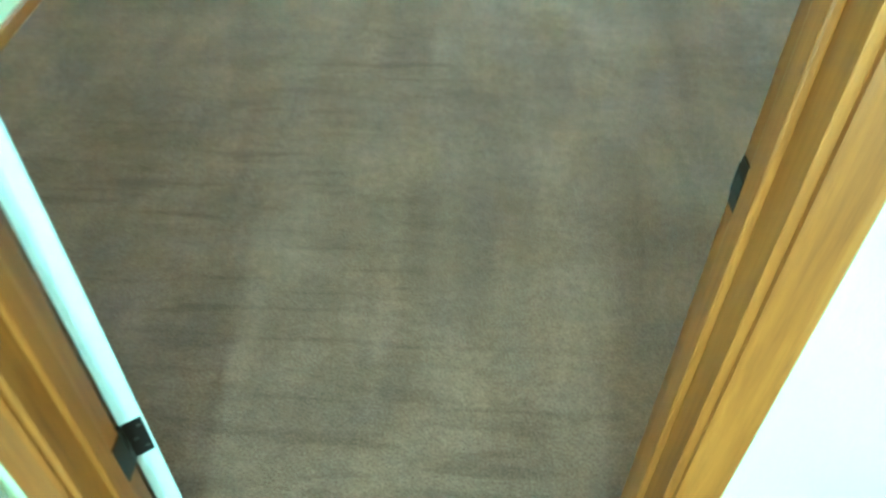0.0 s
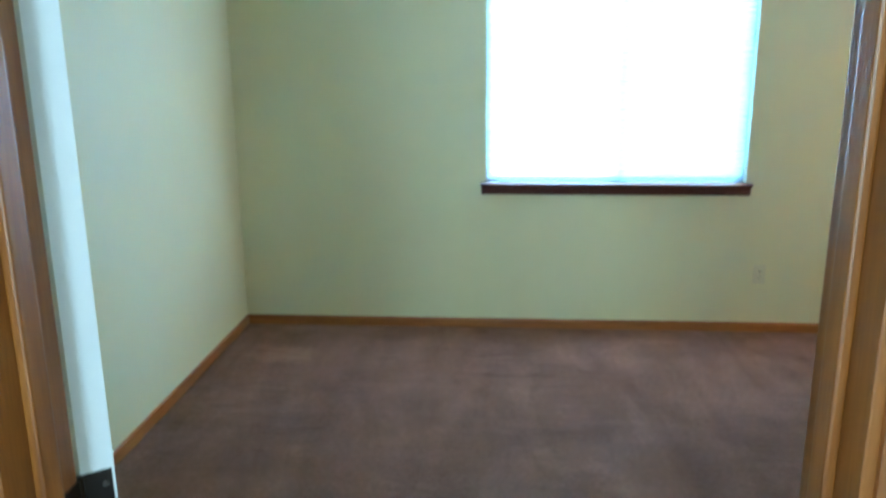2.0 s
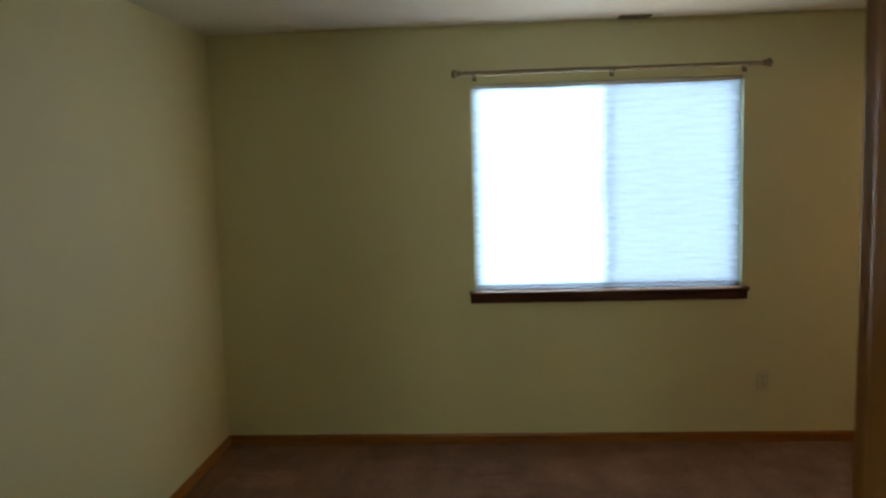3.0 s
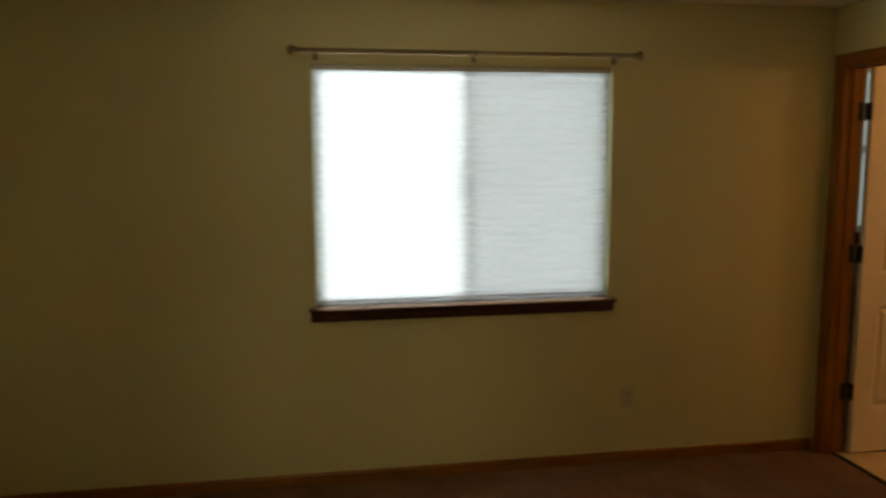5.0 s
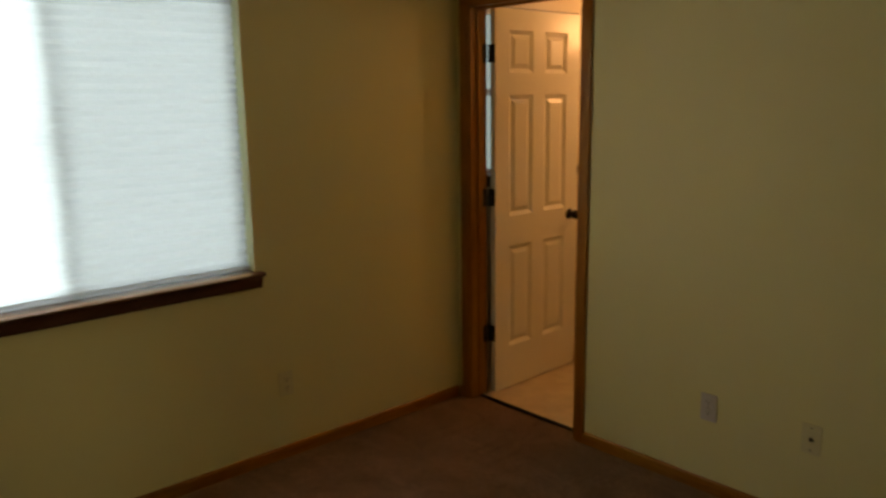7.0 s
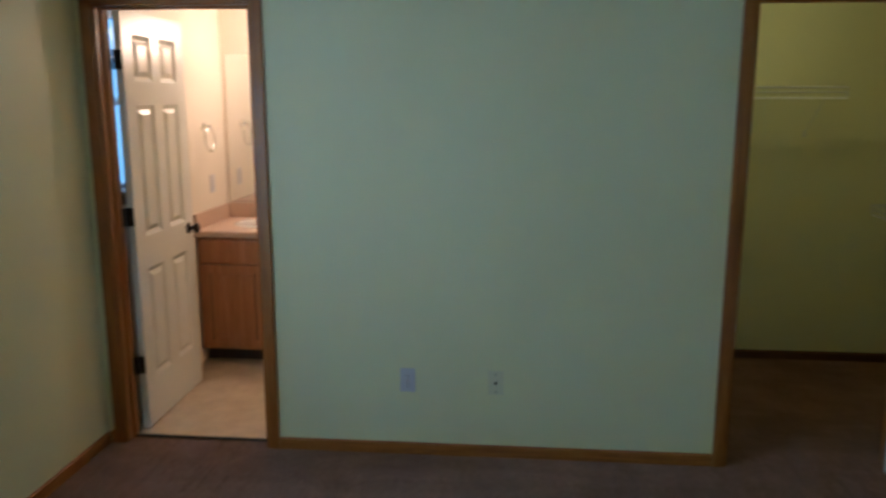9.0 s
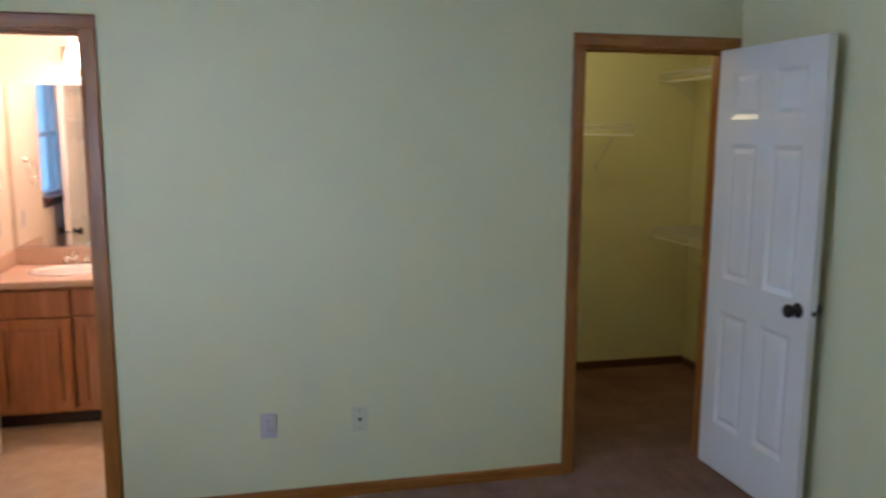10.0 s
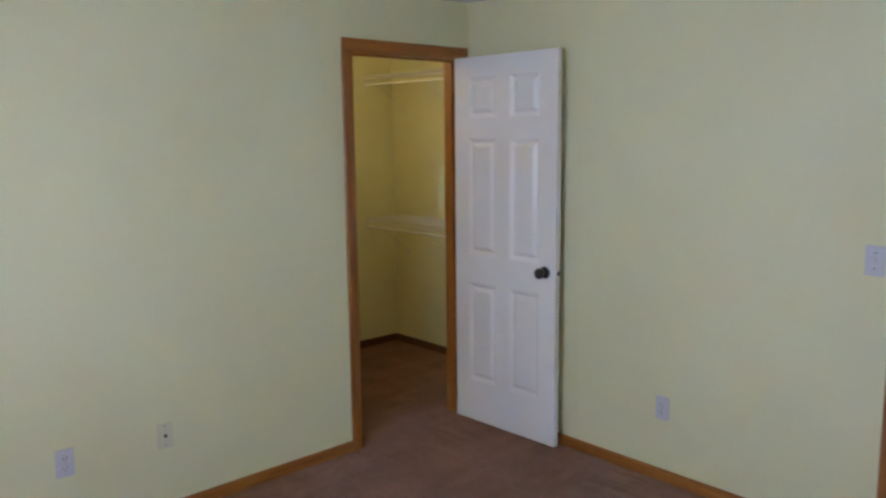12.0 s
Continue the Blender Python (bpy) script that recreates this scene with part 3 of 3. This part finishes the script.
def wall_plate(name, label, category, m, kind, tone=PLASTIC):
    """A plate in local x (across), z (up), standing out along -y."""
    e = tagged(new(name), label, category, "wall plates")
    e.matrix_basis = m
    part("plate", box(-0.035, 0.035, -0.006, 0.0, -0.057, 0.057, 0.003), tone, e)
    if kind == "outlet":
        for z in (-0.020, 0.020):
            r = part("receptacle", box(-0.0165, 0.0165, -0.0085, -0.005, z - 0.0145, z + 0.0145, 0.003), tone, e)
            for x, hh in ((-0.0065, 0.0045), (0.0065, 0.0035)):
                part("slot", box(x - 0.0011, x + 0.0011, -0.0089, -0.008, z + 0.001 - hh, z + 0.004 + hh), SLOT, r)
            g = part("ground_hole", lathe([(0.0023, -0.0089), (0.0023, -0.008)], "y", 8), SLOT, r)
            g.location = (0, 0, z - 0.009)
        part("screw", lathe([(0.003, -0.0075), (0.003, -0.005)], "y", 8), CHROME, e)
    elif kind == "coax":
        part("coax_socket", lathe([(0.0075, -0.005), (0.0075, -0.008), (0.0048, -0.0085), (0.0048, -0.016), (0.001, -0.016)], "y", 12), BRONZE, e, "dark threaded coax socket")
        for z in (-0.042, 0.042):
            sc = part("screw", lathe([(0.003, -0.0075), (0.003, -0.005)], "y", 8), SLOT, e)
            sc.location = (0, 0, z)
    else:
        part("bezel", box(-0.006, 0.006, -0.0075, -0.005, -0.013, 0.013, 0.001, 1), PLASTIC, e)
        part("toggle", box(-0.004, 0.004, -0.017, -0.006, 0.000, 0.009, 0.001, 1), PLASTIC, e)
        for z in (-0.030, 0.030):
            sc = part("screw", lathe([(0.003, -0.0075), (0.003, -0.005)], "y", 8), SLOT, e)
            sc.location = (0, 0, z)
    return e


wall_plate("outlet", "white electrical outlet low on cream wall", "outlet", pose(0.0, -1.460, 0.362, 0, 0, -90), "outlet")
wall_plate("coax_plate", "cream coax wall plate with small dark socket", "cable socket", pose(0.0, -1.865, 0.361, 0, 0, -90), "coax", CREAM)
wall_plate("outlet", "white electrical outlet on wall beside closet door", "outlet", pose(-1.286, YB, 0.355, 0, 0, 180), "outlet")
wall_plate("outlet", "cream electrical outlet below bedroom window", "outlet", pose(-1.073, 0.0, 0.349), "outlet", CREAM)
wall_plate("light_switch", "white toggle light switch beside entry door", "light switch", pose(-2.149, YB, 1.15, 0, 0, 180), "switch")
wall_plate("outlet", "white outlet over vanity backsplash", "outlet", pose(1.45, 0.0, 1.10), "outlet")


def ceiling_vent(x, y):
    e = tagged(new("ceiling_vent"), "dark slotted metal vent in ceiling near window", "vent")
    w, d = 0.17, 0.085
    part("backing", box(x - w / 2 + 0.015, x + w / 2 - 0.015, y - d / 2 + 0.015, y + d / 2 - 0.015, H - 0.003, H - 0.001), SLOT, e)
    for a in ((x - w / 2, x + w / 2, y - d / 2, y - d / 2 + 0.02), (x - w / 2, x + w / 2, y + d / 2 - 0.02, y + d / 2),
              (x - w / 2, x - w / 2 + 0.02, y - d / 2 + 0.02, y + d / 2 - 0.02), (x + w / 2 - 0.02, x + w / 2, y - d / 2 + 0.02, y + d / 2 - 0.02)):
        part("frame_side", box(*a, H - 0.007, H - 0.0005, 0.002, 1), VENTMETAL, e)
    for k in range(4):
        yy = y - d / 2 + 0.0275 + k * 0.010
        part("slat", prism([(yy - 0.004, H - 0.007), (yy - 0.003, H - 0.007), (yy + 0.004, H - 0.003), (yy + 0.003, H - 0.003)], "x", x - w / 2 + 0.02, x + w / 2 - 0.02), VENTMETAL, e)


ceiling_vent(-1.78, -0.065)

# ---- closet ----


def wire_shelf(length, depth, label, m, end_cap=True):
    """Ventilated wire shelf; local x along the wall, y out from it (0 is the wall), z = 0 the deck."""
    e = tagged(new("wire_shelf"), label, "shelf", "closet wire shelves")
    e.matrix_basis = m
    bm = bmesh.new()
    n = int(length / 0.0254)
    for i in range(n + 1):
        x = 0.004 + (length - 0.008) * i / n
        tube(bm, [(x, 0.006, 0.003), (x, depth - 0.003, 0.003), (x, depth, 0.0), (x, depth, -0.028)], 0.0016, 5)
    tagged(part("deck", bm, WIRE, e), kind="stuff")
    for nm, y, z, r in (("back_rail", 0.012, -0.001, 0.0028), ("middle_rail", depth * 0.55, -0.001, 0.0025), ("front_rail", depth - 0.002, -0.003, 0.0042), ("front_lip", depth - 0.002, -0.030, 0.0042)):
        bm = bmesh.new()
        tube(bm, [(0, y, z), (length, y, z)], r, 8)
        part(nm, bm, WIRE, e)
    bm = bmesh.new()
    tube(bm, [(0, depth - 0.012, -0.062), (length, depth - 0.012, -0.062)], 0.0062, 8)
    part("hang_rod", bm, RODWHITE, e, "white round hang rod")
    for x in (0.002, length - 0.002):
        b = bmesh.new()
        tube(b, [(x, depth - 0.004, -0.002), (x, depth - 0.004, -0.030), (x, depth - 0.012, -0.062)], 0.005, 6)
        part("end_cap", b, WIRE, e)
    k = max(2, int(length / 0.6) + 1)
    for i in range(k):
        x = 0.10 + (length - 0.2) * i / (k - 1)
        b = bmesh.new()
        tube(b, [(x, 0.004, -0.27), (x, depth - 0.01, -0.030), (x, depth, -0.022)], 0.0030, 8)
        br = part("support_arm", b, WIRE, e)
        part("wall_foot", box(x - 0.010, x + 0.010, 0.0, 0.006, -0.295, -0.255, 0.002, 1), WIRE, br)
    for i in range(int(length / 0.3) + 1):
        x = 0.05 + i * 0.3
        if x < length:
            part("wall_clip", box(x - 0.008, x + 0.008, 0.0, 0.016, -0.006, 0.010, 0.002, 1), WIRE, e)
    return e


# local y points away from the wall
wire_shelf(1.30, 0.33, "white wire shelf low on closet wall", pose(0.17, KY, 1.010))
wire_shelf(1.30, 0.33, "white wire shelf high on closet wall", pose(0.17, KY, 2.045))
wire_shelf(1.60, 0.33, "white wire shelf across closet end wall", pose(KX, -3.775, 1.70, 0, 0, 90))

e = tagged(new("closet_lamp"), "bare lit bulb on closet ceiling", "ceiling lamp")
hold = part("holder", lathe([(0.055, H), (0.052, H - 0.012), (0.030, H - 0.022), (0.022, H - 0.030)], "z", 20), PORCELAIN, e, "white porcelain lamp holder")
hold.location = (0.72, -3.30, 0)
glass = part("bulb", lathe([(0.013, 2.335), (0.015, 2.318), (0.026, 2.300), (0.030, 2.285), (0.026, 2.270), (0.012, 2.262), (0.002, 2.260)], "z", 16), BULB, e, "lit frosted bulb")
glass.location = (0.72, -3.30, 0)

# ---- bathroom ----
e = tagged(new("vanity_cabinet"), "honey oak bathroom vanity cabinet with panel doors", "cabinet")
VX, VY0, VY1 = 1.142, -1.25, -0.006
part("carcass", box(VX + 0.02, BX - 0.002, VY0, VY1, 0.095, 0.805), CABOAK, e)
part("toe_kick", box(VX + 0.075, BX - 0.01, VY0 + 0.01, VY1, 0.006, 0.095), TOEKICK, e, "dark recessed toe kick")
for ya, yb, za, zb in ((VY1 - 0.045, VY1, 0.095, 0.805), (VY0, VY0 + 0.045, 0.095, 0.805), (VY0 + 0.045, VY1 - 0.045, 0.775, 0.805), (VY0 + 0.045, VY1 - 0.045, 0.625, 0.660), (VY0 + 0.045, VY1 - 0.045, 0.095, 0.125)):
    part("face_frame", box(VX, VX + 0.02, ya, yb, za, zb, 0.0015, 1), CABOAK, e)


def cabinet_front(name, y0, y1, z0, z1, parent, panel):
    f = part(name, box(VX - 0.019, VX - 0.0005, y0, y1, z0, z1, 0.004), CABOAK, parent)
    if panel:
        part("panel", box(VX - 0.0225, VX - 0.018, y0 + 0.062, y1 - 0.062, z0 + 0.062, z1 - 0.062, 0.0035), CABOAK, f)
        # dark strips laid on the front, drawing the shade of the panel's grooves
        for ya in (y0 + 0.050, y1 - 0.056):
            part("groove_shade", box(VX - 0.0200, VX - 0.0185, ya, ya + 0.006, z0 + 0.05, z1 - 0.05), TOEKICK, f)
    return f


for k in range(3):
    y1 = VY1 - 0.028 - k * 0.405
    cabinet_front("false_drawer", y1 - 0.385, y1, 0.648, 0.790, e, False)
    cabinet_front("cabinet_door", y1 - 0.385, y1, 0.112, 0.636, e, True)

e = tagged(new("vanity_counter"), "tan laminate vanity counter with backsplash", "countertop")
SX, SY, SA, SB = 1.415, -0.37, 0.165, 0.215
pr = [(VX - 0.032, 0.808), (VX - 0.036, 0.814), (VX - 0.036, 0.838), (VX - 0.030, 0.846), (BX - 0.001, 0.846), (BX - 0.001, 0.808)]
part("top", prism(pr, "y", VY0 - 0.01, -0.001), LAMINATE, e)
part("backsplash", box(BX - 0.020, BX - 0.001, VY0 - 0.01, -0.0205, 0.847, 0.945, 0.003), LAMINATE, e)
part("side_splash", box(VX - 0.02, BX - 0.001, -0.020, -0.001, 0.847, 0.945, 0.003), LAMINATE, e)

e = tagged(new("bathroom_sink"), "white oval drop-in sink in vanity counter", "sink")
bm = bmesh.new()
prof = [(1.0, 0.847), (1.0, 0.853), (0.96, 0.858), (0.90, 0.857), (0.86, 0.8505), (0.80, 0.849), (0.3, 0.8485), (0.02, 0.8482)]
rings = [[bm.verts.new((SX + SA * r * math.cos(2 * math.pi * k / 40), SY + SB * r * math.sin(2 * math.pi * k / 40), z)) for k in range(40)] for r, z in prof]
for p, q in zip(rings, rings[1:]):
    for k in range(40):
        bm.faces.new((p[k], p[(k + 1) % 40], q[(k + 1) % 40], q[k])).smooth = True
bmesh.ops.recalc_face_normals(bm, faces=bm.faces[:])
part("basin", bm, PORCELAIN, e)

e = tagged(new("faucet"), "chrome two-handle faucet behind sink", "faucet")
part("base", box(SX + 0.170, SX + 0.215, SY - 0.075, SY + 0.075, 0.8465, 0.862, 0.005), CHROME, e)
bm = bmesh.new()
tube(bm, [(SX + 0.19, SY, 0.86), (SX + 0.188, SY, 0.91), (SX + 0.165, SY, 0.935), (SX + 0.11, SY, 0.925), (SX + 0.085, SY, 0.905)], 0.011, 10)
part("spout", bm, CHROME, e)
for dy in (-0.055, 0.055):
    h = part("handle", lathe([(0.014, 0.0), (0.016, 0.012), (0.022, 0.022), (0.020, 0.038), (0.008, 0.044)], "z", 16), CHROME, e)
    h.location = (SX + 0.192, SY + dy, 0.861)

e = tagged(new("wall_mirror"), "large frameless mirror above vanity backsplash", "mirror")
part("glass_sheet", box(BX - 0.006, BX - 0.001, -1.22, -0.03, 0.958, 1.915), MIRROR, e)
bm = bmesh.new()
add_box(bm, BX - 0.009, BX - 0.0005, -1.22, -0.03, 0.948, 0.959)
part("bottom_channel", bm, CHROME, e)

e = tagged(new("towel_ring"), "chrome towel ring on cream bathroom wall", "towel ring")
part("rose", lathe([(0.026, -0.0), (0.025, -0.008), (0.012, -0.014), (0.010, -0.040), (0.013, -0.046), (0.004, -0.050)], "y", 20), CHROME, e).location = (1.35, 0, 1.465)
bm = bmesh.new()
tube(bm, [(1.35 + 0.078 * math.sin(a), -0.042 + 0.006 * math.cos(a), 1.390 + 0.078 * math.cos(a)) for a in [2 * math.pi * k / 36 for k in range(37)]], 0.0045, 8)
part("ring", bm, CHROME, e)

e = tagged(new("vanity_light"), "vanity light bar with glowing glass shades over mirror", "wall lamp")
part("back_plate", box(BX - 0.022, BX - 0.001, -0.92, -0.34, 2.045, 2.135, 0.006), CHROME, e)
for yy in (-0.43, -0.63, -0.83):
    b = part("glass_shade", lathe([(0.022, 0.075), (0.030, 0.068), (0.040, 0.030), (0.055, -0.020), (0.058, -0.060), (0.052, -0.062), (0.010, -0.020)], "z", 20), BULB, e, "glowing frosted glass shade")
    b.location = (BX - 0.095, yy, 2.075)
    bm = bmesh.new()
    tube(bm, [(BX - 0.02, yy, 2.10), (BX - 0.07, yy, 2.155), (BX - 0.095, yy, 2.145)], 0.006, 8)
    part("arm", bm, CHROME, b).location = (-(BX - 0.095), -yy, -2.075)


def hung_window(name, x0, x1, z0, z1, y, label):
    e = tagged(new(name), label, "window", kind="structure")
    f = 0.035
    for nm, a in (("frame_stile", (x0, x0 + f, y, y + 0.06, z0, z1)), ("frame_stile", (x1 - f, x1, y, y + 0.06, z0, z1)),
                  ("frame_rail", (x0 + f, x1 - f, y, y + 0.06, z0, z0 + f)), ("frame_rail", (x0 + f, x1 - f, y, y + 0.06, z1 - f, z1)),
                  ("meeting_rail", (x0 + f, x1 - f, y + 0.01, y + 0.05, 1.60, 1.64))):
        part(nm, box(*a, 0.003), VINYLFRAME, e)
    for za, zb, d in ((z0 + f, 1.60, 0.02), (1.64, z1 - f, 0.035)):
        g = part("pane", box(x0 + f, x1 - f, y + d, y + d + 0.004, za, zb), GLASS, e)
        g.visible_shadow = False
    return e


hung_window("window_2", 0.20, 0.97, 1.17, 2.06, 0.06, "white single-hung bathroom window behind open door")
stool("window_sill_2", 0.20, 0.94, 1.188, "dark stained wooden bathroom window sill")

# plain bright sky outside the bathroom window
SKYGLOW = glow_material("sky_backdrop", (0.30, 0.65, 1.0), 2.7)
tagged(mesh_ob("backdrop", box(-40, 14, 5.0, 5.05, -6.0, 16.0), SKYGLOW), "plain pale blue sky", "backdrop", kind="structure")
